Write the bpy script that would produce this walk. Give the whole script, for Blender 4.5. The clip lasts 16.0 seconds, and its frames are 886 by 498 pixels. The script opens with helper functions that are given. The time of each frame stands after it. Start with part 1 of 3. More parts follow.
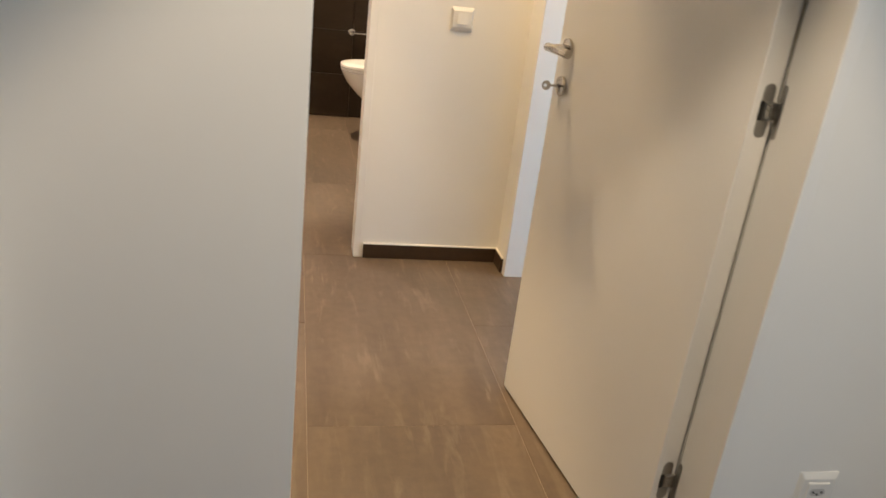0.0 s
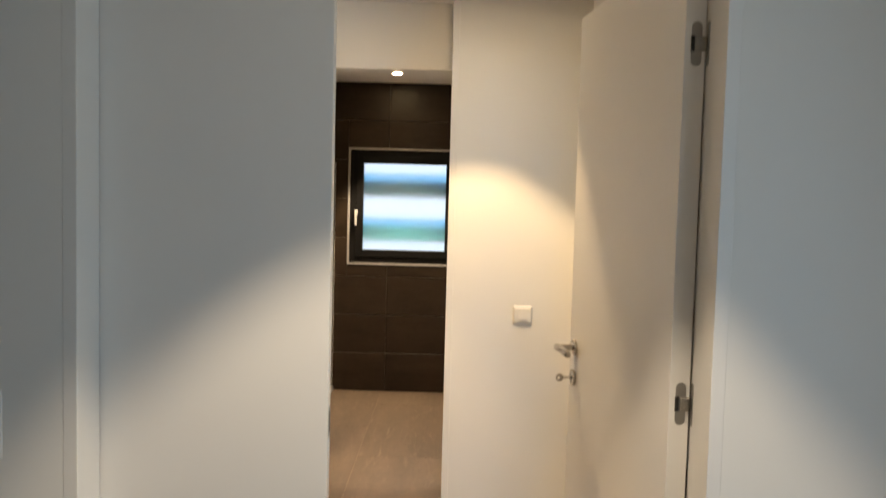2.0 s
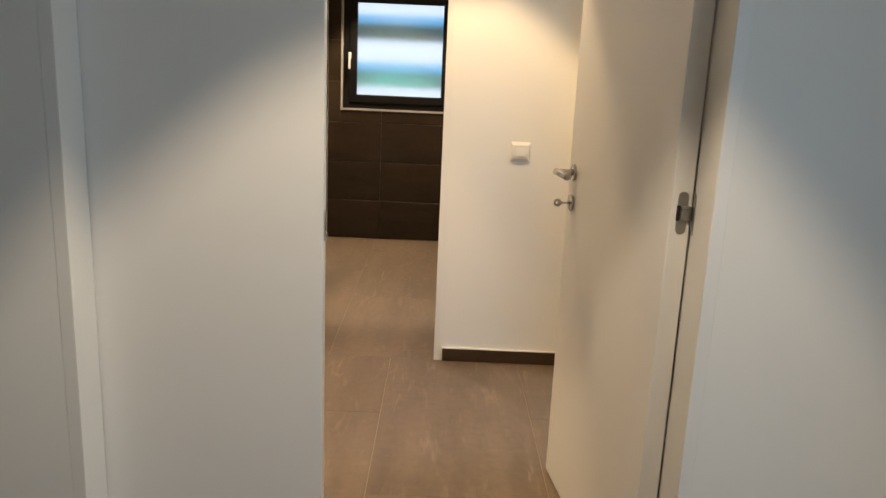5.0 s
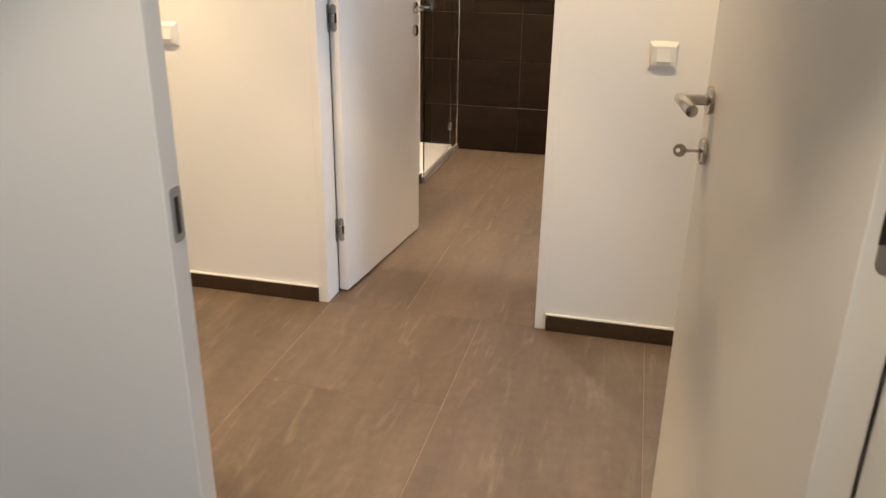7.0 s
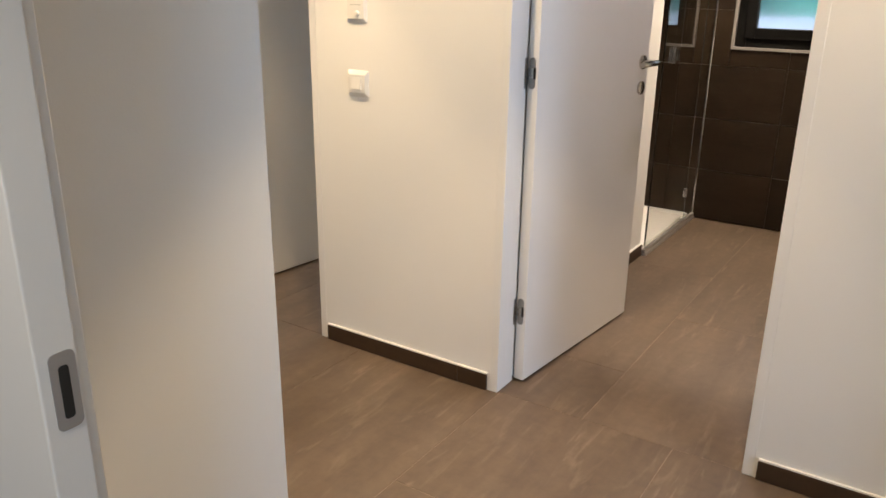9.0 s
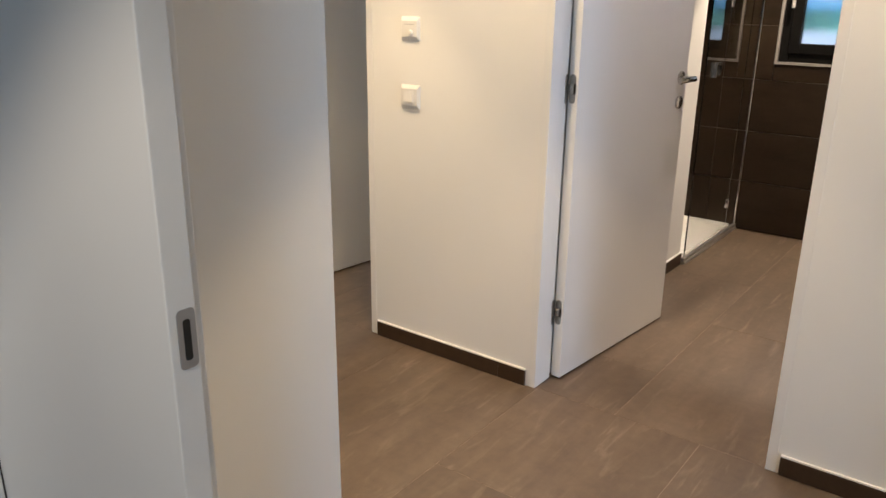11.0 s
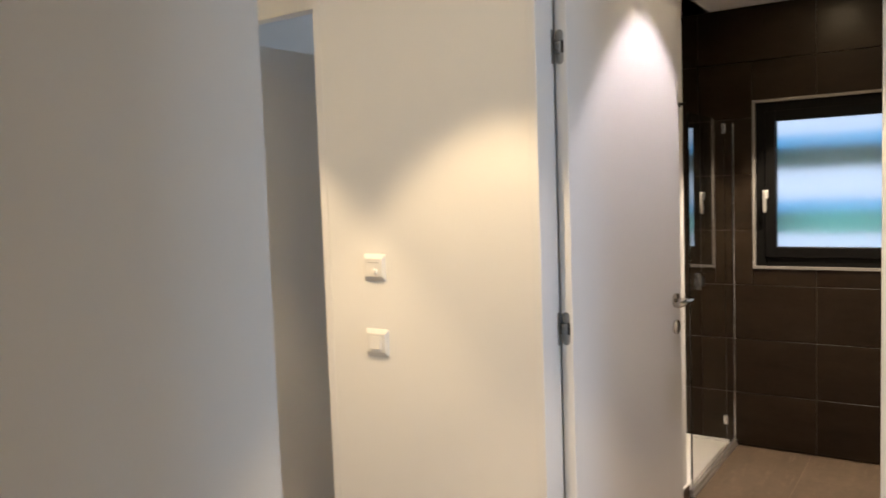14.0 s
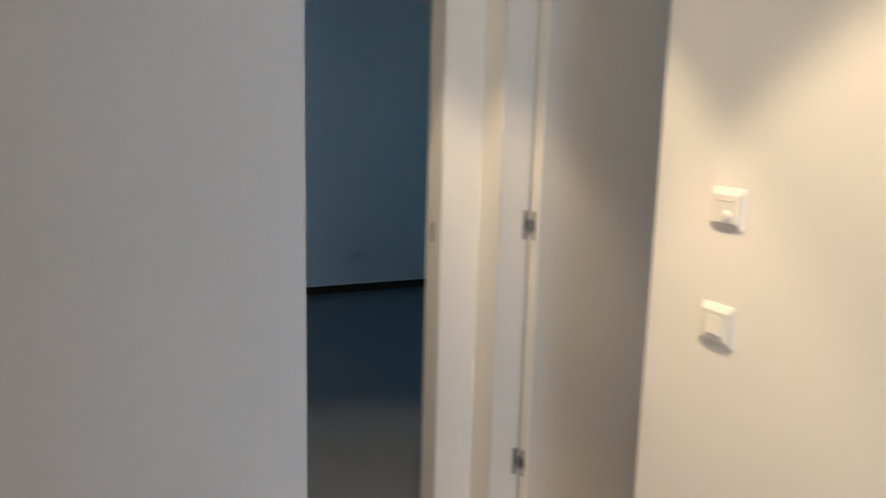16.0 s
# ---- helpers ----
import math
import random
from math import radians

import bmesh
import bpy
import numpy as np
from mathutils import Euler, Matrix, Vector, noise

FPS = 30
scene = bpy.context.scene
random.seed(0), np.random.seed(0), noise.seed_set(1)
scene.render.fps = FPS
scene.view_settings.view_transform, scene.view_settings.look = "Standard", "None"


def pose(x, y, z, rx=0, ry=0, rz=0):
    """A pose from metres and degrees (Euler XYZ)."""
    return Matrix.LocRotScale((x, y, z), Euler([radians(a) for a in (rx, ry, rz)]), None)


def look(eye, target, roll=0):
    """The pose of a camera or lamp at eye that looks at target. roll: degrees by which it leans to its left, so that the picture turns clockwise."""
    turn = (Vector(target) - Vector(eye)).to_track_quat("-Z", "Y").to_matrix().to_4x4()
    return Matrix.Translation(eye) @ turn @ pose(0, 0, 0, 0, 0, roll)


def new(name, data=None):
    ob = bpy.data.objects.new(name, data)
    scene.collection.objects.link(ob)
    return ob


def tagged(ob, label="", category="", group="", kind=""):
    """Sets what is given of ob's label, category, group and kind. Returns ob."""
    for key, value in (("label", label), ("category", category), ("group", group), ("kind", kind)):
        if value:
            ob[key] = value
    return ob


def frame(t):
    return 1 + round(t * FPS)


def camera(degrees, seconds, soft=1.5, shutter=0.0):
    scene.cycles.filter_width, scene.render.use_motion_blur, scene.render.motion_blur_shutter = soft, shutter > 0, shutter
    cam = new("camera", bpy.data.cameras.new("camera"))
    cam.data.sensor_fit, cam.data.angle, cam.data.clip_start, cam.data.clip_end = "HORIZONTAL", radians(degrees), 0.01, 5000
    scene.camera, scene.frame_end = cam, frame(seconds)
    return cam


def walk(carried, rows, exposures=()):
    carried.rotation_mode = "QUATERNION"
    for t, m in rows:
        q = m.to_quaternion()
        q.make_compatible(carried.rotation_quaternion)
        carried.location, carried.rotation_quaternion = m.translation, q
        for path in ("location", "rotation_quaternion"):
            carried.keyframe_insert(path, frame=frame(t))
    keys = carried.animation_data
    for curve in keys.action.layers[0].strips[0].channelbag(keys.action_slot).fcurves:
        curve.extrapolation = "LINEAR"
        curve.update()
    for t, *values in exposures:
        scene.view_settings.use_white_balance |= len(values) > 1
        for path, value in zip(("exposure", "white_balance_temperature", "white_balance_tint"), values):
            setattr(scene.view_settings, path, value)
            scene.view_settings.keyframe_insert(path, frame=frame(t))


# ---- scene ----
cam = camera(59.7, 16.0, soft=1.5, shutter=0.4)
PATH = [
    (0, (-0.579, 0.407, 1.286), (-0.179, 2.218, 0.538), 6.9),
    (0.5, (-0.46, 0.309, 1.295), (-0.118, 2.131, 0.544), 3.4),
    (1, (-0.414, 0.165, 1.374), (-0.171, 2.055, 0.767), 1.8),
    (1.5, (-0.323, 0.058, 1.43), (-0.255, 2.028, 1.094), 1.6),
    (2, (-0.292, -0.078, 1.502), (-0.308, 1.918, 1.381), 1.5),
    (2.5, (-0.294, -0.138, 1.535), (-0.256, 1.862, 1.543), 1.2),
    (3, (-0.359, -0.273, 1.491), (-0.271, 1.719, 1.346), 1.2),
    (3.5, (-0.351, -0.325, 1.431), (-0.275, 1.642, 1.077), 0.6),
    (3.7, (-0.342, -0.33, 1.419), (-0.267, 1.623, 0.998), 0.2),
    (5.8, (-0.196, 0.345, 1.345), (-0.214, 2.285, 0.86), 3.6),
    (6, (-0.153, 0.451, 1.368), (-0.24, 2.384, 0.865), 0.3),
    (6.5, (-0.065, 0.631, 1.337), (-0.41, 2.496, 0.702), 1.7),
    (7, (-0.022, 0.844, 1.316), (-0.467, 2.65, 0.581), 0.8),
    (7.5, (-0.032, 1.063, 1.318), (-0.505, 2.859, 0.577), 0.6),
    (8, (-0.036, 1.217, 1.33), (-0.72, 2.946, 0.593), 1.4),
    (8.5, (-0.004, 1.308, 1.325), (-0.932, 2.93, 0.612), 1.6),
    (9, (0.011, 1.332, 1.323), (-1.023, 2.916, 0.674), 0.8),
    (11.3, (0.13, 1.182, 1.368), (-1.028, 2.691, 0.751), 0.4),
    (11.5, (0.109, 1.195, 1.371), (-1.058, 2.719, 0.81), 0.2),
    (12, (0.057, 1.228, 1.388), (-1.104, 2.798, 0.96), -0.3),
    (12.5, (0.018, 1.261, 1.422), (-1.134, 2.866, 1.108), -0.8),
    (13, (-0.021, 1.318, 1.441), (-1.192, 2.925, 1.23), -1.6),
    (13.5, (-0.069, 1.377, 1.463), (-1.268, 2.972, 1.317), -2.1),
    (14, (-0.167, 1.505, 1.46), (-1.274, 3.165, 1.32), -2.0),
    (14.5, (-0.274, 1.712, 1.437), (-1.218, 3.458, 1.193), -1.4),
    (15, (-0.328, 1.937, 1.428), (-1.448, 3.57, 1.144), -0.3),
    (15.3, (-0.363, 2.035, 1.427), (-1.701, 3.49, 1.123), -0.1),
    (15.5, (-0.4, 2.096, 1.418), (-1.882, 3.398, 1.092), 0.3),
    (16, (-0.536, 2.241, 1.422), (-2.322, 3.067, 1.064), 1.5),
]
walk(cam, [(t, look(eye, target, roll)) for t, eye, target, roll in PATH], exposures=[(0, 0.26, 6750, 10), (0.5, 0.28, 6550, 10), (1, 0.27, 6600, 10), (2.5, 0.32, 7000, 10), (3.5, 0.28, 6950, 10), (6, 0.14, 6850, 10), (7, 0.2, 6400, 10), (8.5, 0.1, 6050, 10), (9, 0.04, 6050, 10), (12, -0.09, 5950, 10), (14, -0.13, 6100, 10), (15.3, -0.28, 6200, 10), (16, -0.16, 5900, 10)])

# ---- world, daylight and lamps ----
CEIL = 2.41
world = bpy.data.worlds.new("sky")
scene.world = world
world.use_nodes = True
wn = world.node_tree
sky = wn.nodes.new("ShaderNodeTexSky")
sky.sky_type = "NISHITA"
sky.sun_disc = False
sky.sun_elevation = radians(25)
sky.sun_rotation = radians(200)
wn.links.new(sky.outputs[0], wn.nodes["Background"].inputs[0])
wn.nodes["Background"].inputs[1].default_value = 0.08

WARM = (1.0, 0.70, 0.38)
DAY = (0.66, 0.79, 1.0)


def window_light(name, m, w, h, watts, colour=DAY):
    """The sky's light in a window's opening."""
    d = bpy.data.lights.new(name, "AREA")
    d.shape, d.size, d.size_y, d.energy, d.color = "RECTANGLE", w, h, watts, colour
    ob = new(name, d)
    ob.matrix_world = m
    return ob


def spot_light(name, x, y, z, watts, cone=79.0, colour=WARM, blend=0.30):
    d = bpy.data.lights.new(name, "SPOT")
    d.energy, d.color, d.spot_size, d.spot_blend, d.shadow_soft_size = watts, colour, radians(cone), blend, 0.014
    ob = new(name, d)
    ob.matrix_world = pose(x, y, z)
    return ob


HALL_LAMPS = [(-0.18, 2.84), (-1.20, 2.84), (-2.22, 2.84)]
BATH_LAMPS = [(-0.695, 5.48), (-0.745, 3.985)]
# the last two room lamps are unseen, added as warm fill
ROOM_AND_FILL_LAMPS = [(-0.30, 0.885), (-0.30, -1.3), (-2.1, -1.3)]
for x, y in HALL_LAMPS:
    spot_light("hall_spot", x, y, CEIL - 0.012, 77)
spot_light("bath_spot", *BATH_LAMPS[0], CEIL - 0.012, 195, 76, (1.0, 0.78, 0.55))
spot_light("bath_spot", *BATH_LAMPS[1], CEIL - 0.012, 46, 77, (1.0, 0.84, 0.84), 0.34)
# one room downlight, then two added fill spots for bounce
for (x, y), watts in zip(ROOM_AND_FILL_LAMPS, (80, 18, 18)):
    spot_light("room_and_fill_spot", x, y, CEIL - 0.012, watts, colour=(1.0, 0.82, 0.61))
window_light("room_daylight", look((0.90, -0.15, 1.35), (-0.1, -0.15, 1.2)), 2.0, 1.8, 11.5, (0.48, 0.74, 1.0))
window_light("east_daylight", look((3.12, 2.40, 1.35), (0.0, 2.75, 1.1)), 1.3, 1.8, 62, (0.57, 0.75, 1.0))
# fill from an added, unseen window; it brightens the corridor leaf
window_light("store_fill", look((-2.515, 6.05, 1.45), (-2.4, 4.2, 1.2)), 0.43, 1.05, 20, (0.74, 0.85, 1.0))
window_light("dark_daylight", look((-4.1, 5.40, 1.5), (-4.5, 3.2, 0.5)), 1.0, 1.2, 5.5, (0.16, 0.56, 0.88))


# ---- materials ----
def material(name, colour, rough=0.5, metal=0.0, var=0.06, scale=6.0, bump=0.0, bump_scale=120.0, spec=0.5):
    """A plain surface with two scales of variation in tone and gloss and a fine relief."""
    m = bpy.data.materials.new(name)
    m.use_nodes = True
    n, l = m.node_tree.nodes, m.node_tree.links
    b = n["Principled BSDF"]
    b.inputs["Metallic"].default_value = metal
    b.inputs["Specular IOR Level"].default_value = spec
    co = n.new("ShaderNodeNewGeometry")
    big = n.new("ShaderNodeTexNoise")
    big.inputs["Scale"].default_value, big.inputs["Detail"].default_value = scale, 4
    fine = n.new("ShaderNodeTexNoise")
    fine.inputs["Scale"].default_value, fine.inputs["Detail"].default_value = bump_scale, 3
    for t in (big, fine):
        l.new(co.outputs["Position"], t.inputs["Vector"])
    mix = n.new("ShaderNodeMix")
    mix.data_type = "RGBA"
    lo = [c * (1 - var) for c in colour]
    hi = [min(1, c * (1 + var)) for c in colour]
    mix.inputs["A"].default_value, mix.inputs["B"].default_value = (*lo, 1), (*hi, 1)
    add = n.new("ShaderNodeMath")
    add.operation = "MULTIPLY_ADD"
    add.inputs[1].default_value, add.inputs[2].default_value = 0.4, -0.2
    l.new(fine.outputs["Fac"], add.inputs[0])
    s = n.new("ShaderNodeMath")
    s.operation = "ADD"
    l.new(big.outputs["Fac"], s.inputs[0])
    l.new(add.outputs[0], s.inputs[1])
    l.new(s.outputs[0], mix.inputs["Factor"])
    l.new(mix.outputs["Result"], b.inputs["Base Color"])
    r = n.new("ShaderNodeMapRange")
    r.inputs["To Min"].default_value, r.inputs["To Max"].default_value = max(0.02, rough - 0.07), min(1, rough + 0.07)
    l.new(big.outputs["Fac"], r.inputs["Value"])
    l.new(r.outputs["Result"], b.inputs["Roughness"])
    if bump:
        bp = n.new("ShaderNodeBump")
        bp.inputs["Strength"].default_value, bp.inputs["Distance"].default_value = bump, 0.002
        l.new(fine.outputs["Fac"], bp.inputs["Height"])
        l.new(bp.outputs["Normal"], b.inputs["Normal"])
    return m


def tile_material(name, dark, light, vein, rough, stretch, random_shift=3.0, vein_amount=0.5, spec=0.5, strokes=0.0):
    """Stone-look porcelain: soft clouds and streaks drawn along one axis, shifted from tile to tile."""
    m = bpy.data.materials.new(name)
    m.use_nodes = True
    n, l = m.node_tree.nodes, m.node_tree.links
    b = n["Principled BSDF"]
    b.inputs["Specular IOR Level"].default_value = spec
    geo, info = n.new("ShaderNodeNewGeometry"), n.new("ShaderNodeObjectInfo")
    shift = n.new("ShaderNodeVectorMath")
    shift.operation = "MULTIPLY_ADD"
    comb = n.new("ShaderNodeCombineXYZ")
    for i in range(3):
        l.new(info.outputs["Random"], comb.inputs[i])
    shift.inputs[1].default_value = (random_shift,) * 3
    l.new(comb.outputs[0], shift.inputs[0])
    l.new(geo.outputs["Position"], shift.inputs[2])
    mp = n.new("ShaderNodeMapping")
    mp.inputs["Rotation"].default_value = (0, 0, radians(9))
    mp.inputs["Scale"].default_value = stretch
    l.new(shift.outputs[0], mp.inputs["Vector"])

    def noise_tex(scale, detail, rough_, source):
        t = n.new("ShaderNodeTexNoise")
        t.inputs["Scale"].default_value, t.inputs["Detail"].default_value, t.inputs["Roughness"].default_value = scale, detail, rough_
        l.new(source, t.inputs["Vector"])
        return t

    cloud = noise_tex(1.6, 5, 0.6, mp.outputs[0])
    streak = noise_tex(4.5, 6, 0.62, mp.outputs[0])
    streak.inputs["Distortion"].default_value = 0.8
    grain = noise_tex(220, 2, 0.5, geo.outputs["Position"])
    ramp = n.new("ShaderNodeValToRGB")
    ramp.color_ramp.elements[0].position, ramp.color_ramp.elements[0].color = 0.32, (*dark, 1)
    ramp.color_ramp.elements[1].position, ramp.color_ramp.elements[1].color = 0.70, (*light, 1)
    l.new(cloud.outputs["Fac"], ramp.inputs["Fac"])
    vr = n.new("ShaderNodeValToRGB")
    vr.color_ramp.elements[0].position, vr.color_ramp.elements[0].color = 0.56, (0, 0, 0, 1)
    vr.color_ramp.elements[1].position, vr.color_ramp.elements[1].color = 0.86, (vein_amount,) * 3 + (1,)
    l.new(streak.outputs["Fac"], vr.inputs["Fac"])
    mix = n.new("ShaderNodeMix")
    mix.data_type = "RGBA"
    mix.inputs["B"].default_value = (*vein, 1)
    l.new(vr.outputs["Color"], mix.inputs["Factor"])
    l.new(ramp.outputs["Color"], mix.inputs["A"])
    if strokes:
        # short pale scratches, gathered in patches
        thin = n.new("ShaderNodeMapping")
        thin.inputs["Rotation"].default_value = (0, 0, radians(-7))
        thin.inputs["Scale"].default_value = (30, 4.2, 1)
        l.new(shift.outputs[0], thin.inputs["Vector"])
        scratch = noise_tex(1.0, 4, 0.55, thin.outputs[0])
        scratch.inputs["Distortion"].default_value = 0.5
        patch = noise_tex(3.2, 2, 0.5, shift.outputs[0])
        lines = n.new("ShaderNodeMapRange")
        lines.inputs["From Min"].default_value, lines.inputs["From Max"].default_value = 0.60, 0.74
        spread = n.new("ShaderNodeMapRange")
        spread.inputs["From Min"].default_value, spread.inputs["From Max"].default_value = 0.44, 0.66
        spread.inputs["To Max"].default_value = strokes
        l.new(scratch.outputs["Fac"], lines.inputs["Value"])
        l.new(patch.outputs["Fac"], spread.inputs["Value"])
        amount = n.new("ShaderNodeMath")
        amount.operation = "MULTIPLY"
        l.new(lines.outputs["Result"], amount.inputs[0])
        l.new(spread.outputs["Result"], amount.inputs[1])
        veined, mix = mix, n.new("ShaderNodeMix")
        mix.data_type = "RGBA"
        mix.inputs["B"].default_value = (*vein, 1)
        l.new(amount.outputs[0], mix.inputs["Factor"])
        l.new(veined.outputs["Result"], mix.inputs["A"])
    tone = n.new("ShaderNodeHueSaturation")
    tr = n.new("ShaderNodeMapRange")
    tr.inputs["To Min"].default_value, tr.inputs["To Max"].default_value = 0.97, 1.03
    l.new(info.outputs["Random"], tr.inputs["Value"])
    mottle = noise_tex(26, 5, 0.65, shift.outputs[0])
    flecks = n.new("ShaderNodeMapRange")
    flecks.inputs["From Min"].default_value, flecks.inputs["From Max"].default_value = 0.3, 0.7
    flecks.inputs["To Min"].default_value, flecks.inputs["To Max"].default_value = 0.89, 1.11
    l.new(mottle.outputs["Fac"], flecks.inputs["Value"])
    value = n.new("ShaderNodeMath")
    value.operation = "MULTIPLY"
    l.new(tr.outputs["Result"], value.inputs[0])
    l.new(flecks.outputs["Result"], value.inputs[1])
    l.new(value.outputs[0], tone.inputs["Value"])
    l.new(mix.outputs["Result"], tone.inputs["Color"])
    l.new(tone.outputs["Color"], b.inputs["Base Color"])
    rr = n.new("ShaderNodeMapRange")
    rr.inputs["To Min"].default_value, rr.inputs["To Max"].default_value = rough - 0.06, rough + 0.08
    l.new(streak.outputs["Fac"], rr.inputs["Value"])
    l.new(rr.outputs["Result"], b.inputs["Roughness"])
    bp = n.new("ShaderNodeBump")
    bp.inputs["Strength"].default_value, bp.inputs["Distance"].default_value = 0.12, 0.001
    l.new(grain.outputs["Fac"], bp.inputs["Height"])
    l.new(bp.outputs["Normal"], b.inputs["Normal"])
    return m


def glass_material(name, rough=0.0, tint=(1, 1, 1)):
    m = bpy.data.materials.new(name)
    m.use_nodes = True
    b = m.node_tree.nodes["Principled BSDF"]
    b.inputs["Transmission Weight"].default_value = 1
    b.inputs["Roughness"].default_value = rough
    b.inputs["Base Color"].default_value = (*tint, 1)
    b.inputs["IOR"].default_value = 1.5
    return m


def glow_material(name, colour, strength):
    m = bpy.data.materials.new(name)
    m.use_nodes = True
    b = m.node_tree.nodes["Principled BSDF"]
    b.inputs["Base Color"].default_value = (0.8, 0.8, 0.8, 1)
    b.inputs["Emission Color"].default_value = (*colour, 1)
    b.inputs["Emission Strength"].default_value = strength
    return m


PAINT = material("white_wall_paint", (0.80, 0.79, 0.76), 0.75, var=0.02, scale=2.5, bump=0.10, bump_scale=220, spec=0.3)
CEILING = material("white_ceiling_paint", (0.82, 0.81, 0.79), 0.85, var=0.02, scale=2.0, bump=0.15, bump_scale=140, spec=0.2)
LACQUER = material("white_door_lacquer", (0.80, 0.79, 0.77), 0.31, var=0.015, scale=3.0, bump=0.05, bump_scale=300)
FRAME = material("white_frame_enamel", (0.79, 0.78, 0.755), 0.40, var=0.02, scale=5.0, bump=0.05, bump_scale=250)
SEAL = material("black_rubber_seal", (0.02, 0.02, 0.02), 0.6)
STEEL = material("brushed_stainless_steel", (0.53, 0.50, 0.46), 0.22, metal=1.0, var=0.06, scale=30, bump=0.05, bump_scale=600)
HINGE = material("satin_hinge_steel", (0.36, 0.35, 0.33), 0.38, metal=1.0, var=0.08, scale=40)
CHROME = material("polished_chrome", (0.75, 0.75, 0.75), 0.09, metal=1.0, var=0.03, scale=20)
SATIN = material("satin_aluminium", (0.72, 0.70, 0.67), 0.40, metal=1.0, var=0.04, scale=25)
GREYSTEEL = material("grey_satin_steel", (0.40, 0.40, 0.41), 0.5, metal=0.7, var=0.05, scale=30)
PLASTIC = material("white_switch_plastic", (0.74, 0.73, 0.70), 0.58, var=0.01, scale=10, spec=0.3)
# near-black for dark parts, and as painted shade where holes aren't cut
DARK_AND_SHADE = material("dark_part_and_hole_shade", (0.015, 0.014, 0.013), 0.7)
CERAMIC = material("white_sanitary_ceramic", (0.84, 0.83, 0.81), 0.12, var=0.01, scale=4)
TRAY = material("white_shower_tray", (0.82, 0.80, 0.77), 0.45, var=0.02, scale=8, bump=0.1, bump_scale=200)
ALU = material("dark_window_frame", (0.0065, 0.006, 0.0055), 0.5, var=0.12, scale=15, spec=0.15)
WTRIM = material("grey_window_trim", (0.30, 0.285, 0.265), 0.45, var=0.05, scale=12)
TRIM = material("pale_window_trim", (0.50, 0.49, 0.47), 0.45, var=0.05, scale=12)
GROUT = material("grey_brown_grout", (0.38, 0.30, 0.23), 0.9, var=0.15, scale=30, bump=0.3, bump_scale=300)
WGROUT = material("taupe_wall_grout", (0.115, 0.085, 0.062), 0.9, var=0.15, scale=30)
CAULK = material("white_sealant", (0.80, 0.78, 0.74), 0.5, var=0.03, scale=20)
TILE = tile_material("brown_stone_floor_tile", (0.101, 0.071, 0.048), (0.160, 0.116, 0.079), (0.31, 0.245, 0.180), 0.42, (4.2, 0.7, 1.0), vein_amount=0.6, strokes=0.55)
WTILE = tile_material("dark_brown_wall_tile", (0.017, 0.0104, 0.0055), (0.031, 0.020, 0.0112), (0.046, 0.031, 0.019), 0.36, (1.0, 1.0, 4.0), vein_amount=0.35, spec=0.25)
SKIRT = tile_material("dark_brown_skirting_tile", (0.040, 0.023, 0.012), (0.058, 0.035, 0.020), (0.085, 0.056, 0.035), 0.42, (1.0, 1.0, 3.0), vein_amount=0.25, spec=0.25)
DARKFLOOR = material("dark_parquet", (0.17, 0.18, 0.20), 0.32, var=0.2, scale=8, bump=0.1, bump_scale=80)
CLEAR = glass_material("clear_glass", 0.0, (0.97, 0.99, 0.98))
FROST = glass_material("frosted_glass", 0.34)
SLAT = material("grey_green_louvre", (0.05, 0.31, 0.40), 0.5, var=0.15, scale=10)
# blue tint that stands in for sky light caught by the slats
SLATSKY = glass_material("louvre_sky_light", 0.5, (0.22, 0.62, 0.92))
BULB = glow_material("lamp_diffuser", (1.0, 0.74, 0.42), 200)
DIMBULB = glow_material("dim_lamp_diffuser", (1.0, 0.78, 0.50), 120)
OUTSIDE = glow_material("bright_outdoors", (0.67, 0.79, 1.0), 1.0)


# ---- shaping helpers ----
def box(bm, x0, y0, z0, x1, y1, z1, bevel=0.0, seg=1):
    """Adds a box to bm, with its edges rounded if asked."""
    r = bmesh.ops.create_cube(bm, size=1.0)
    m = Matrix.Translation(((x0 + x1) / 2, (y0 + y1) / 2, (z0 + z1) / 2)) @ Matrix.Diagonal((x1 - x0, y1 - y0, z1 - z0, 1))
    bmesh.ops.transform(bm, matrix=m, verts=r["verts"])
    if bevel:
        edges = list({e for v in r["verts"] for e in v.link_edges})
        bmesh.ops.bevel(bm, geom=edges, offset=bevel, segments=seg, profile=0.5, affect="EDGES", clamp_overlap=True)
    return bm


def boxes(*dims, bevel=0.0):
    bm = bmesh.new()
    for d in dims:
        box(bm, *d, bevel=bevel)
    return bm


def rod(bm, p, q, r, r2=None, sides=20, bevel=0.0):
    """Adds a round bar from p to q."""
    p, q = Vector(p), Vector(q)
    turn = (q - p).to_track_quat("Z", "Y").to_matrix().to_4x4()
    made = bmesh.ops.create_cone(bm, cap_ends=True, segments=sides, radius1=r, radius2=r if r2 is None else r2, depth=(q - p).length)
    if bevel:
        rim = [e for e in {e for v in made["verts"] for e in v.link_edges} if abs(e.verts[0].co.z - e.verts[1].co.z) < 1e-6]
        out = bmesh.ops.bevel(bm, geom=rim, offset=bevel, segments=2, profile=0.5, affect="EDGES", clamp_overlap=True)
        verts = {v for f in out["faces"] for v in f.verts} | {v for v in made["verts"] if v.is_valid}
    else:
        verts = made["verts"]
    bmesh.ops.transform(bm, matrix=Matrix.Translation((p + q) / 2) @ turn, verts=list(verts))
    return bm


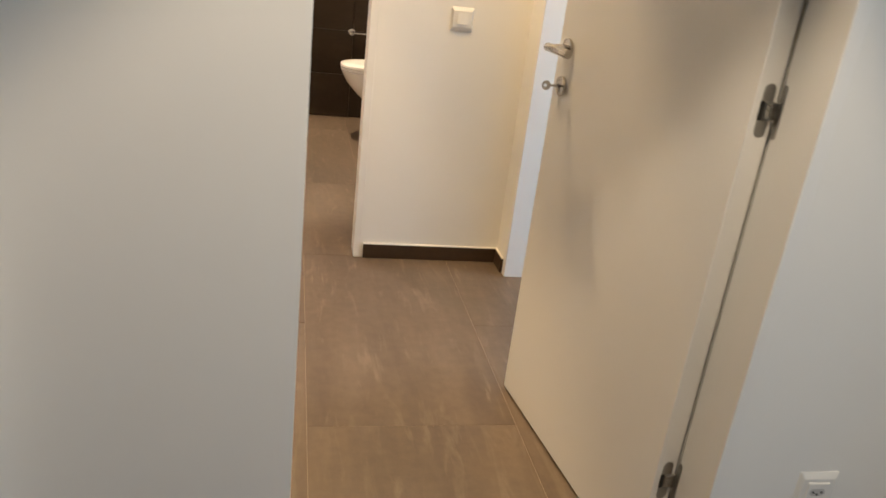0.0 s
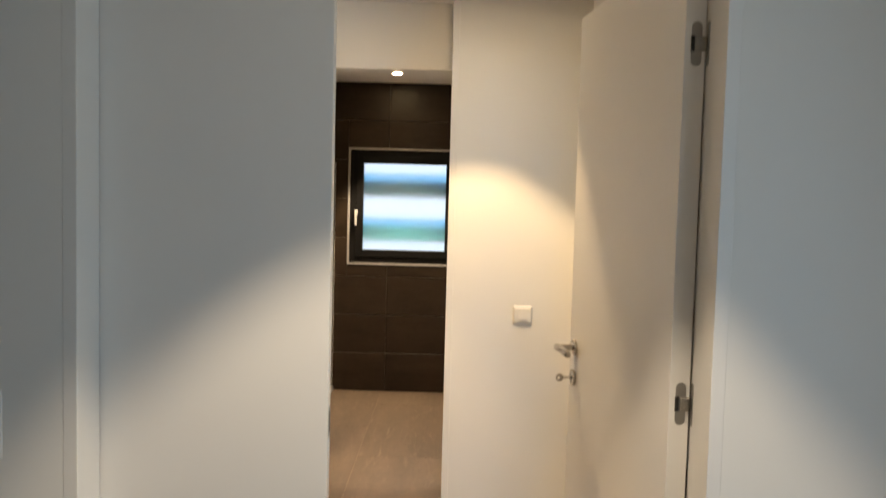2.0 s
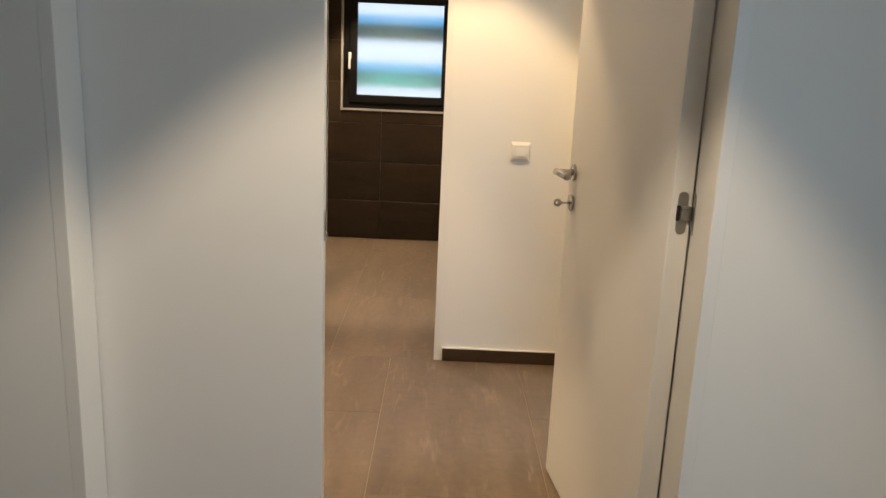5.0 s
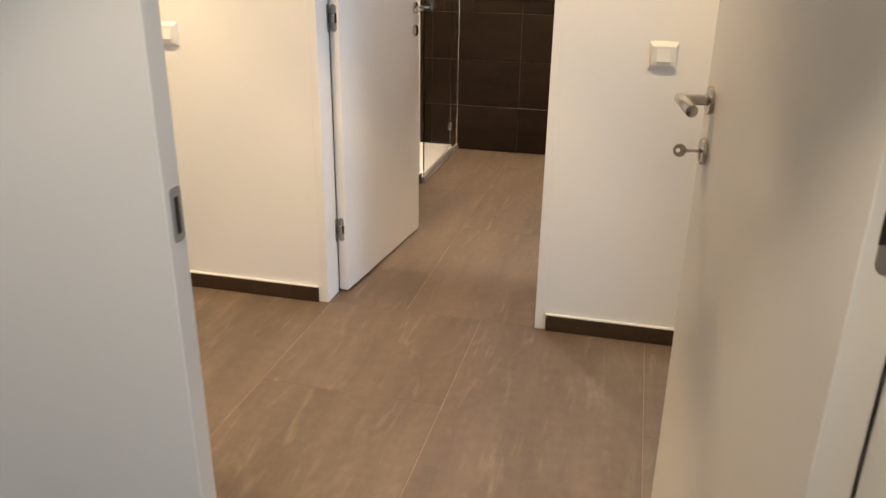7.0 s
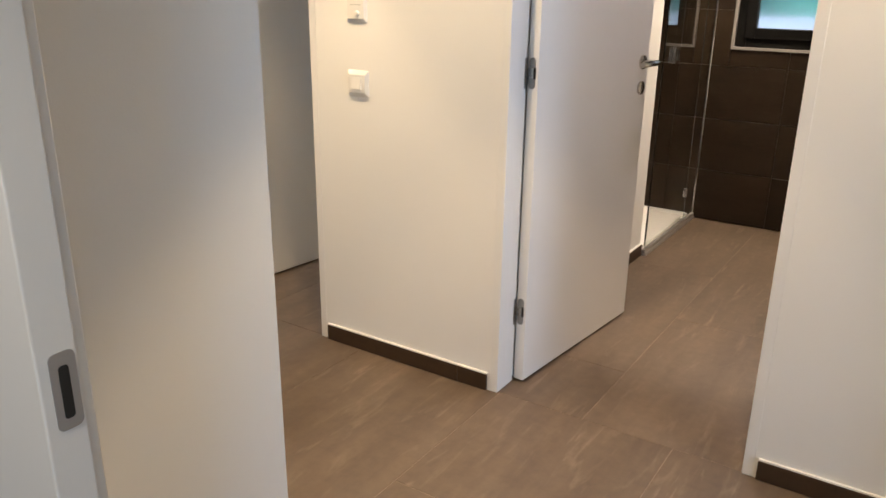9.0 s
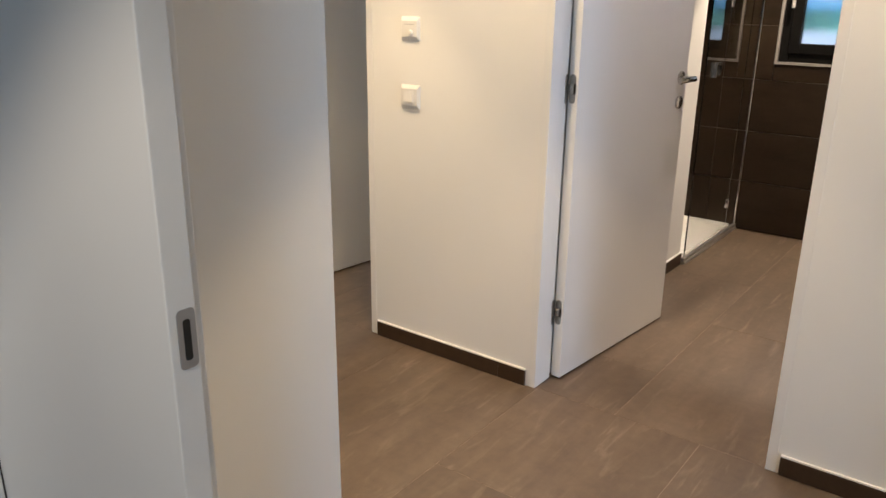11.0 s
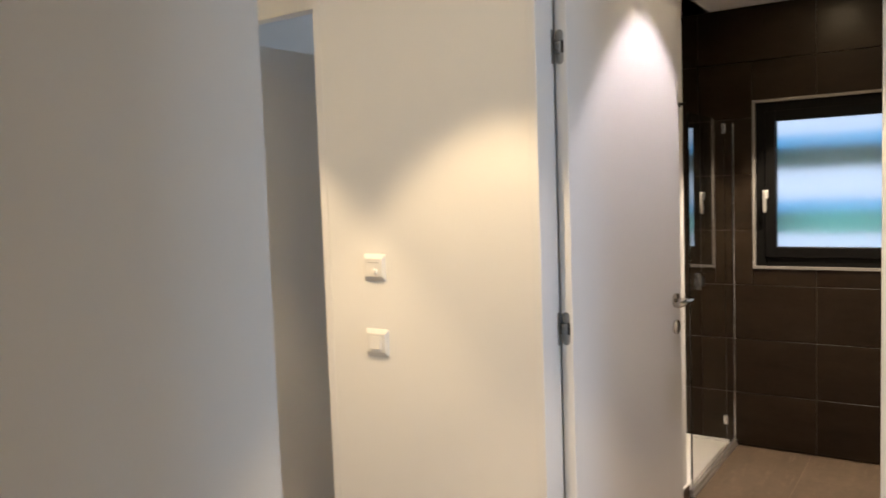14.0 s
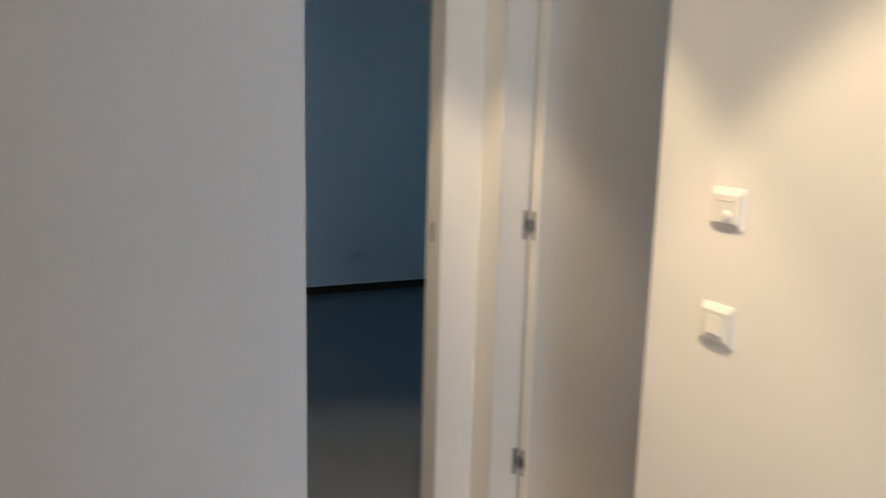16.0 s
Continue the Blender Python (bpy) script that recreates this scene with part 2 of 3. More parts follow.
def prism(bm, outline, depth, m):
    """Adds a plate of the given outline (x, z), thick along y, placed by m."""
    front = [bm.verts.new(m @ Vector((x, 0, z))) for x, z in outline]
    back = [bm.verts.new(m @ Vector((x, depth, z))) for x, z in outline]
    bm.faces.new(front)
    bm.faces.new(back[::-1])
    for i in range(len(outline)):
        j = (i + 1) % len(outline)
        bm.faces.new((front[j], front[i], back[i], back[j]))
    bmesh.ops.recalc_face_normals(bm, faces=bm.faces)
    return bm


def stadium(w, h, n=8):
    """The outline of a plate with half-round ends, upright."""
    r = w / 2
    top = [(r * math.cos(math.pi * i / n), h / 2 - r + r * math.sin(math.pi * i / n)) for i in range(n + 1)]
    return top + [(-x, -z) for x, z in top]


def rounded(w, h, r, n=4):
    pts = []
    for cx, cz, a in ((w / 2 - r, h / 2 - r, 0), (-w / 2 + r, h / 2 - r, 90), (-w / 2 + r, -h / 2 + r, 180), (w / 2 - r, -h / 2 + r, 270)):
        for i in range(n + 1):
            t = radians(a + 90 * i / n)
            pts.append((cx + r * math.cos(t), cz + r * math.sin(t)))
    return pts


def mesh_object(name, bm, mat, smooth=None):
    me = bpy.data.meshes.new(name)
    bm.to_mesh(me)
    bm.free()
    me.materials.append(mat)
    if smooth:
        for p in me.polygons:
            p.use_smooth = True
        me.set_sharp_from_angle(angle=radians(smooth))
    return new(name, me)


def part(name, bm, mat, parent, label="", smooth=None):
    ob = mesh_object(name, bm, mat, smooth)
    ob.parent = parent
    if label:
        ob["label"] = label
    return ob


def structure(name, bm, mat, label, category):
    return tagged(mesh_object(name, bm, mat), label, category, kind="structure")


def thing(name, m, label, category, group=""):
    ob = new(name)
    ob.empty_display_size = 0.05
    ob.matrix_world = m
    return tagged(ob, label, category, group)


def wall_with_openings(along, face0, face1, a0, a1, z1, openings, z0=0.0):
    """Boxes of a wall between face0 and face1 that runs along 'x' or 'y' from a0 to a1, left open at (b0, b1, bottom, top)."""
    bm = bmesh.new()

    def put(u0, u1, w0, w1):
        if u1 - u0 > 1e-4 and w1 - w0 > 1e-4:
            if along == "x":
                box(bm, u0, face0, w0, u1, face1, w1)
            else:
                box(bm, face0, u0, w0, face1, u1, w1)

    at = a0
    for b0, b1, w0, w1 in sorted(openings):
        put(at, b0, z0, z1)
        put(b0, b1, z0, w0)
        put(b0, b1, w1, z1)
        at = b1
    put(at, a1, z0, z1)
    return bm


# ---- shell ----
TOP = 2.56
# doorways: clear width between the linings
MAIN = (-1.06, 0.257)
BATH = (-1.110, -0.300)
STORE = (-2.625, -1.905)
EAST = (2.430, 3.243)
WEST = (2.460, 3.265)
LIN = 0.030
HEAD = 2.095


def opening(o, full=False):
    return (o[0] - LIN, o[1] + LIN, 0.0, TOP if full else HEAD + LIN)


structure("wall_south", wall_with_openings("x", 1.505, 1.66, -3.2, 1.05, TOP, [opening(MAIN)]), PAINT, "white painted plaster wall around the double door", "wall")
structure("wall_north", wall_with_openings("x", 3.40, 3.56, -2.92, 0.47, TOP, [opening(STORE, True), opening(BATH, True)]), PAINT, "cream-lit white painted wall with switches between two doors", "wall")
structure("wall_corridor_corner", boxes((-2.92, 1.66, 0, -1.09, 2.385, TOP)), PAINT, "white painted wall corner where the corridor turns", "wall")
structure("wall_east", wall_with_openings("y", 0.32, 0.47, 1.66, 3.40, TOP, [opening(EAST)]), PAINT, "white painted wall behind the open door leaf", "wall")
structure("wall_west", wall_with_openings("y", -2.92, -2.77, 2.385, 3.40, TOP, [opening(WEST)]), PAINT, "white painted wall at the corridor's end", "wall")
structure("wall_bath_west", boxes((-1.31, 3.56, 0, -1.21, 5.07, TOP), (-2.21, 4.97, 0, -1.31, 5.07, TOP)), PAINT, "white painted wall before the shower niche", "wall")
WIN = (-1.09, -0.213, 1.0, 1.907)
structure("wall_bath_north", wall_with_openings("x", 5.950, 6.15, -2.21, 0.45, TOP, [WIN]), WGROUT, "outer bathroom wall with a window opening", "wall")
# unseen wall, left white instead of tiled to reflect light onto the leaf
structure("wall_bath_east", boxes((0.257, 3.56, 0, 0.45, 5.95, TOP)), PAINT, "unseen bathroom wall behind the toilet, made white to bounce light", "wall")
structure("wall_shower_west", boxes((-2.21, 5.07, 0, -2.11, 5.95, TOP)), WGROUT, "wall at the shower's end", "wall")
structure("wall_store", boxes((-2.92, 3.56, 0, -2.82, 6.15, TOP)), PAINT, "white wall of the small room behind the door", "wall")
# the window here is made up to hold the store's fill light
structure("wall_store_north", wall_with_openings("x", 5.95, 6.15, -2.82, -2.21, TOP, [(-2.74, -2.29, 0.9, 2.0)]), PAINT, "white wall with a narrow window, unseen and added for fill light", "wall")
# room the walk begins in, and the rooms whose daylight reaches the hall
structure("wall_room_east", wall_with_openings("y", 0.95, 1.05, -3.3, 1.505, TOP, [(-1.2, 0.9, 0.4, 2.3)]), PAINT, "white wall with a wide window", "wall")
structure("wall_room_west", boxes((-3.2, -3.3, 0, -3.05, 1.50, TOP)), PAINT, "white painted wall", "wall")
structure("wall_room_south", boxes((-3.2, -3.45, 0, 1.05, -3.3, TOP)), PAINT, "white painted wall", "wall")
structure("wall_east_room", wall_with_openings("y", 3.20, 3.35, 1.66, 4.60, TOP, [(1.72, 3.08, 0.4, 2.3)]), PAINT, "white wall with a wide window", "wall")
structure("wall_east_room_side", boxes((0.45, 4.45, 0, 3.20, 4.60, TOP), (1.05, 1.505, 0, 3.35, 1.66, TOP), (0.45, 3.56, 0, 0.47, 4.45, TOP)), PAINT, "white painted wall", "wall")
structure("wall_dark_room", boxes((-6.30, 0.0, 0, -6.15, 5.6, TOP), (-6.30, -0.15, 0, -3.05, 0.0, TOP), (-2.92, 1.66, 0, -2.90, 2.385, TOP), (-3.2, 0.0, 0, -3.05, 1.66, TOP)), PAINT, "unlit wall of a dark room", "wall")
structure("wall_dark_room_north", wall_with_openings("x", 5.45, 5.60, -6.15, -2.92, TOP, [(-4.6, -3.6, 0.9, 2.1)]), PAINT, "unlit wall with a small window", "wall")
structure("ceiling_hall", boxes((-2.77, 1.66, CEIL, 0.32, 3.40, TOP), (STORE[0], 3.40, CEIL, STORE[1], 3.505, TOP), (BATH[0], 3.40, CEIL, BATH[1], 3.505, TOP)), CEILING, "white hall ceiling with recessed downlights", "ceiling")
structure("ceiling_bath", boxes((-2.11, 3.56, CEIL, 0.27, 5.95, TOP)), CEILING, "white bathroom ceiling with recessed downlights", "ceiling")
structure("ceiling_room", boxes((-3.05, -3.3, CEIL, 0.95, 1.505, TOP)), CEILING, "white room ceiling", "ceiling")
structure("ceiling_far_rooms", boxes((-6.15, 0.0, CEIL + 0.1, -2.92, 5.45, TOP), (0.47, 1.66, CEIL, 3.20, 4.45, TOP), (-2.82, 3.56, CEIL, -1.31, 5.95, TOP)), CEILING, "white ceiling", "ceiling")
floor = structure("floor", boxes((-3.2, -3.45, -0.15, 1.05, 1.50, -0.0012), (-2.92, 1.50, -0.15, 3.35, 4.60, -0.0012), (-2.92, 4.60, -0.15, 0.45, 6.15, -0.0012)), GROUT, "brown stone-look porcelain tile floor", "floor")
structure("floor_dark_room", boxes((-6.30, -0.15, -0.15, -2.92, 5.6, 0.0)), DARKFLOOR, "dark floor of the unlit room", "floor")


# ---- door frames ----
def door_frame(name, o, m, depth, stops, label, hinge_side=None, full=False, seal=None):
    """A lining flush with both wall faces and a rebate for the leaf. Local x runs across the opening, y into the wall from
    the near face; stops: how deep the two jambs' stops reach; hinge_side: the jamb (0 or 1) that carries the hinge plates."""
    w = o[1] - o[0]
    ob = tagged(new(name), label, "door frame", kind="structure")
    ob.matrix_world = m
    reb = 0.014
    for s in (0, 1):
        stop = stops[s]
        x_in, x_out = (0.0, -LIN) if s == 0 else (w, w + LIN)
        sign = -1 if s == 0 else 1
        bm = bmesh.new()
        lo, hi = sorted((x_in, x_out))
        box(bm, lo, -0.001, 0, hi, stop, TOP if full else HEAD - 0.003, bevel=0.0012)
        lo, hi = sorted((x_in + sign * reb, x_out))
        box(bm, lo, stop, 0, hi, depth + 0.001, TOP if full else HEAD, bevel=0.001)
        jamb = part("jamb", bm, FRAME, ob)
        lo, hi = sorted((x_in + sign * 0.002, x_in + sign * reb))
        part("seal", boxes((lo, stop, 0.002, hi, stop + 0.003, HEAD - 0.005)), seal or SEAL, ob)
        if hinge_side == s:
            for z in HINGES:
                face = Matrix.Translation((x_in - sign * 0.0002, stop - 0.0075, z)) @ pose(0, 0, 0, 0, 0, -90 * sign)
                plate = part("hinge_plate", prism(bmesh.new(), stadium(0.014, 0.096), -0.0014, face), HINGE, jamb, "satin steel hinge plate with round ends")
    bm = bmesh.new()
    stop = min(stops)
    if full:
        box(bm, -reb, max(stops) + 0.002, HEAD + 0.013, w + reb, depth, TOP, bevel=0.0012)
        part("transom_panel", bm, PAINT, ob, "white panel over the door, up to the ceiling")
    else:
        box(bm, -LIN, -0.001, HEAD - 0.003, w + LIN, stop, HEAD + LIN, bevel=0.0012)
        box(bm, -LIN, stop, HEAD, w + LIN, depth + 0.001, HEAD + LIN, bevel=0.001)
        part("head", bm, FRAME, ob)
    return ob


HINGES = (0.266, 1.066, 1.860)
door_frame("door_frame_1", MAIN, pose(MAIN[0], 1.505, 0), 0.155, (0.103, 0.1225), "white enamelled frame of the double door", 1)
door_frame("door_frame_2", BATH, pose(BATH[0], 3.40, 0), 0.16, (0.108, 0.108), "white enamelled bathroom door frame", 0, True)
door_frame("door_frame_3", STORE, pose(STORE[0], 3.40, 0), 0.16, (0.098, 0.108), "white enamelled door frame in the corridor", 0, True, FRAME)
door_frame("door_frame_4", EAST, pose(0.32, EAST[1], 0, 0, 0, -90), 0.15, (0.10, 0.10), "white enamelled frame of a side door")
door_frame("door_frame_5", WEST, pose(-2.77, WEST[0], 0, 0, 0, 90), 0.15, (0.10, 0.10), "white enamelled frame of the dark room's doorway")


# ---- doors ----


def lever(parent, x, y, z, side, along, smooth=40):
    """A round-bar lever on a round rosette. side: -1 or 1 along y; along: -1 or 1 along x, where the grip points."""
    ob = part("handle", rod(bmesh.new(), (x, y, z), (x, y + side * 0.009, z), 0.026, sides=32, bevel=0.002), STEEL, parent, "brushed steel lever handle with a round rosette", smooth)
    bm = rod(bmesh.new(), (x, y + side * 0.009, z), (x, y + side * 0.058, z), 0.0098)
    part("neck", bm, STEEL, ob, smooth=smooth)
    bm = rod(bmesh.new(), (x - along * 0.0108, y + side * 0.056, z), (x + along * 0.112, y + side * 0.056, z), 0.0108, bevel=0.0015)
    part("grip", bm, STEEL, ob, smooth=smooth)
    return ob


def lock(parent, x, y, z, side, key=False):
    ob = part("key_rosette", rod(bmesh.new(), (x, y, z), (x, y + side * 0.009, z), 0.026, sides=32, bevel=0.002), STEEL, parent, "round steel keyhole rosette", 40)
    # the keyhole isn't cut: a near-black plate paints its shade
    bm = boxes((x - 0.0022, y + side * 0.0085 - 0.001, z - 0.016, x + 0.0022, y + side * 0.0085 + 0.0015, z + 0.002))
    rod(bm, (x, y + side * 0.0075, z), (x, y + side * 0.0102, z), 0.0048)
    part("keyhole", bm, DARK_AND_SHADE, ob)
    if key:
        bm = rod(bmesh.new(), (x, y + side * 0.006, z), (x, y + side * 0.038, z), 0.0030)
        r = 0.0125
        ring = [(r * math.cos(a * math.pi / 12), r * math.sin(a * math.pi / 12)) for a in range(24)]
        hole = [(0.0042 * math.cos(a * math.pi / 12) - 0.0, 0.0042 * math.sin(a * math.pi / 12)) for a in range(24)]
        cx = y + side * 0.047
        rows = []
        for dx in (-0.0012, 0.0012):
            rows.append([bm.verts.new((x + dx, cx + u, z + v)) for u, v in ring])
            rows.append([bm.verts.new((x + dx, cx + u + side * 0.003, z + v)) for u, v in hole])
        for i in range(24):
            j = (i + 1) % 24
            bm.faces.new((rows[0][i], rows[0][j], rows[1][j], rows[1][i]))
            bm.faces.new((rows[2][j], rows[2][i], rows[3][i], rows[3][j]))
            bm.faces.new((rows[0][j], rows[0][i], rows[2][i], rows[2][j]))
            bm.faces.new((rows[1][i], rows[1][j], rows[3][j], rows[3][i]))
        bmesh.ops.recalc_face_normals(bm, faces=bm.faces)
        part("key", bm, STEEL, ob, "steel door key with a round bow")
    return ob


def door_leaf(name, m, w, label, hinge_left, key=False, T=0.038):
    """A flush leaf. Local x runs from the hinge edge (0) to the lock edge (w), y = 0 is the face that the room sees, y = T its other face."""
    ob = thing(name, m, label, "door")
    sx = 1 if hinge_left else -1
    lo, hi = sorted((0.0, sx * w))
    part("leaf", box(bmesh.new(), lo, 0, 0.008, hi, T, HEAD - 0.004, bevel=0.0018, seg=2), LACQUER, ob)
    xh = sx * (w - 0.056)
    lever(ob, xh, 0.0, 1.054, -1, -sx)
    lock(ob, xh, 0.0, 0.958, -1, key)
    lever(ob, xh, T, 1.054, 1, -sx)
    lock(ob, xh, T, 0.958, 1)
    xe = sx * w
    part("lock_plate", prism(bmesh.new(), stadium(0.020, 0.235), 0.002, Matrix.Translation((xe + sx * 0.0006, T / 2, 1.0)) @ pose(0, 0, 0, 0, 0, 90 * sx)), STEEL, ob)
    for z in HINGES:
        # a plate let into the hinge edge, a near-black block as the pocket's painted shade, and the link block that
        # joins it to the jamb
        yc = T * 0.56
        h = part("hinge", prism(bmesh.new(), stadium(0.024, 0.096), 0.0022, Matrix.Translation((-sx * 0.0010, yc, z)) @ pose(0, 0, 0, 0, 0, -90 * sx)), HINGE, ob, "satin steel concealed hinge")
        a, b = sorted((-sx * 0.0014, sx * 0.001))
        part("pocket", boxes((a, yc - 0.013, z - 0.017, b, yc - 0.004, z + 0.017), bevel=0.0006), DARK_AND_SHADE, h)
        a, b = sorted((-sx * 0.0060, sx * 0.001))
        part("knuckle", boxes((a, yc - 0.005, z - 0.016, b, T, z + 0.016), bevel=0.0015), HINGE, h)
        for dy, dz in ((0.0, 0.0), (0.007, 0.008), (0.007, -0.008), (0.0, 0.011), (0.0, -0.011)):
            c, d = sorted((-sx * 0.0052, -sx * 0.0072))
            part("hinge_screw", boxes((c, yc + dy - 0.0022, z + dz - 0.0022, d, yc + dy + 0.0022, z + dz + 0.0022), bevel=0.0008), STEEL, h)
    return ob


def leaf_pose(edge, tip):
    """The pose of a leaf whose visible face runs from edge to tip; returns it and the width."""
    d = Vector((tip[0] - edge[0], tip[1] - edge[1]))
    return d, d.length


# the leaf that stands open into the hall
d, w = leaf_pose((0.207, 1.6255), (0.108, 2.403))
door_leaf("door", Matrix.Translation((0.207, 1.6255, 0)) @ Matrix.Rotation(math.atan2(-d.y, -d.x), 4, "Z"), w, "white lacquered flush door standing open, key in its lock", False, key=True, T=0.048)
# bathroom leaf: seen face looks east
d, w = leaf_pose((-1.072, 3.513), (-0.999, 4.303))
door_leaf("door", Matrix.Translation((-1.072, 3.513, 0)) @ Matrix.Rotation(math.atan2(d.y, d.x), 4, "Z"), w, "white lacquered bathroom door standing open", True)
# corridor leaf
d, w = leaf_pose((-2.562, 3.504), (-2.500, 4.205))
door_leaf("door", Matrix.Translation((-2.562, 3.504, 0)) @ Matrix.Rotation(math.atan2(d.y, d.x), 4, "Z"), w, "white lacquered corridor door standing open", True, T=0.068)

# the narrow leaf that stays shut
passive = thing("door", pose(-1.072, 1.611, 0), "narrow white lacquered fixed door leaf, shut", "door")
bm = box(bmesh.new(), 0, 0, 0.008, 0.520, 0.036, HEAD - 0.004, bevel=0.0018, seg=2)
box(bm, 0, 0.036, 0.008, 0.508, 0.051, HEAD - 0.004, bevel=0.0015)
part("leaf", bm, LACQUER, passive, "flush leaf with a rebated closing edge")
plate = part("strike_plate", prism(bmesh.new(), rounded(0.023, 0.070, 0.006), 0.0016, Matrix.Translation((0.5192, 0.0215, 1.004)) @ pose(0, 0, 0, 0, 0, -90)), GREYSTEEL, passive, "satin steel strike plate")
plate.matrix_parent_inverse = Matrix.Identity(4)
# near-black plate that paints the shade inside the slot
part("strike_slot_shade", prism(bmesh.new(), rounded(0.009, 0.048, 0.003), 0.0006, Matrix.Translation((0.5206, 0.0215, 1.003)) @ pose(0, 0, 0, 0, 0, -90)), DARK_AND_SHADE, plate)


# ---- switches and sockets ----
def plate_bm(w, h, t=0.007):
    """A square cover with sloping sides; front looks along -y."""
    bm = bmesh.new()
    back = [bm.verts.new((x, 0, z)) for x, z in rounded(w, h, 0.004)]
    mid = [bm.verts.new((x, -t * 0.2, z)) for x, z in rounded(w, h, 0.004)]
    frontv = [bm.verts.new((x, -t, z)) for x, z in rounded(w - 0.016, h - 0.028, 0.003)]
    n = len(back)
    for a, b in ((back, mid), (mid, frontv)):
        for i in range(n):
            j = (i + 1) % n
            bm.faces.new((a[i], a[j], b[j], b[i]))
    bm.faces.new(frontv)
    bm.faces.new(back[::-1])
    bmesh.ops.recalc_face_normals(bm, faces=bm.faces)
    return bm


def light_switch(m, label, w=0.088):
    ob = thing("light_switch", m, label, "light switch", "switches")
    part("cover", plate_bm(w, w, 0.011), PLASTIC, ob)
    bm = box(bmesh.new(), -0.0195, -0.0155, -0.0215, 0.0195, -0.005, 0.0215, bevel=0.0008)
    for v in bm.verts:
        if v.co.y < -0.012:
            v.co.y = -0.0122 if v.co.z > 0 else -0.0172
            v.co.z = v.co.z * 0.88 + 0.002
    part("rocker", bm, PLASTIC, ob)
    return ob


light_switch(pose(0.048, 3.40, 1.0), "square white rocker light switch on the wall")
light_switch(pose(-1.690, 3.40, 1.0), "square white rocker light switch below the thermostat")
th = thing("thermostat", pose(-1.690, 3.40, 1.240), "square white room thermostat with a small knob", "thermostat")
part("cover", plate_bm(0.084, 0.084, 0.010), PLASTIC, th)
part("knob", rod(bmesh.new(), (0.008, -0.009, -0.012), (0.008, -0.018, -0.012), 0.0095, 0.008, sides=24, bevel=0.001), PLASTIC, th, smooth=40)
part("scale_bar", boxes((-0.022, -0.0108, 0.014, 0.022, -0.0095, 0.017)), TRIM, th)


def socket_face(parent, z):
    """Three-pin socket face; grey and near-black plates paint the shade of recess and holes."""
    f = part("socket_face", box(bmesh.new(), -0.024, -0.0095, z - 0.022, 0.024, -0.004, z + 0.022, bevel=0.002), PLASTIC, parent)
    part("recess", prism(bmesh.new(), [(b, a) for a, b in stadium(0.017, 0.034)], -0.0006, Matrix.Translation((0, -0.0096, z))), TRIM, f)
    for x, dz in ((-0.0095, 0.0), (0.0095, 0.0), (0.0, -0.005)):
        part("pin_hole_shade", rod(bmesh.new(), (x, -0.0088, z + dz), (x, -0.0106, z + dz), 0.0028, sides=12), DARK_AND_SHADE, f)


combo = thing("switch_and_socket", pose(-1.262, 1.505, 1.012, 0, 0, 0), "white upright double plate, rocker switch above a three-pin socket", "switch")
part("cover", plate_bm(0.088, 0.148), PLASTIC, combo)
bm = box(bmesh.new(), -0.022, -0.0115, 0.010, 0.022, -0.005, 0.054, bevel=0.0015)
part("rocker", bm, PLASTIC, combo)
socket_face(combo, -0.032)
sock = thing("wall_socket", pose(0.487, 1.505, 0.338), "square white three-pin wall socket low on the wall", "socket")
part("cover", plate_bm(0.088, 0.088), PLASTIC, sock)
socket_face(sock, 0.0)
dsock = thing("wall_socket", pose(-6.15, 4.107, 0.296, 0, 0, 90), "small white wall socket in the dark room", "socket")
part("cover", plate_bm(0.12, 0.07), PLASTIC, dsock)
socket_face(dsock, 0.0)
wstrike = tagged(mesh_object("strike_plate", prism(bmesh.new(), rounded(0.022, 0.066, 0.006), 0.0016, Matrix.Translation((-2.835, 3.2632, 1.02))), GREYSTEEL), "steel strike plate in the dark room's door jamb", "strike plate")


# ---- downlights ----
def downlight(x, y, place, bulb=BULB):
    ob = thing("downlight", pose(x, y, CEIL), "round white recessed downlight, lit, in the %s ceiling" % place, "downlight", "downlights")
    bm = bmesh.new()
    prof = [(0.034, 0.0), (0.036, -0.004), (0.044, -0.004), (0.047, -0.001), (0.047, 0.0)]
    n = 40
    rings = [[bm.verts.new((r * math.cos(2 * math.pi * i / n), r * math.sin(2 * math.pi * i / n), z)) for i in range(n)] for r, z in prof]
    for a, b in zip(rings, rings[1:]):
        for i in range(n):
            j = (i + 1) % n
            bm.faces.new((a[i], a[j], b[j], b[i]))
    bmesh.ops.recalc_face_normals(bm, faces=bm.faces)
    part("trim_ring", bm, FRAME, ob, smooth=40)
    part("diffuser", rod(bmesh.new(), (0, 0, -0.0015), (0, 0, 0.001), 0.035, sides=40), bulb, ob, "glowing diffuser")
    return ob


for x, y in HALL_LAMPS:
    downlight(x, y, "hall")
downlight(*BATH_LAMPS[0], "bathroom")
downlight(*BATH_LAMPS[1], "bathroom", DIMBULB)
# the second and third fittings only go with the added fill spots
for x, y in ROOM_AND_FILL_LAMPS:
    downlight(x, y, "room", DIMBULB)


# ---- bathroom window ----
def rect_frame(x0, z0, x1, z1, w, y0, y1, bevel=0.0):
    bm = bmesh.new()
    box(bm, x0, y0, z0, x0 + w, y1, z1, bevel)
    box(bm, x1 - w, y0, z0, x1, y1, z1, bevel)
    box(bm, x0 + w, y0, z0, x1 - w, y1, z0 + w, bevel)
    box(bm, x0 + w, y0, z1 - w, x1 - w, y1, z1, bevel)
    return bm


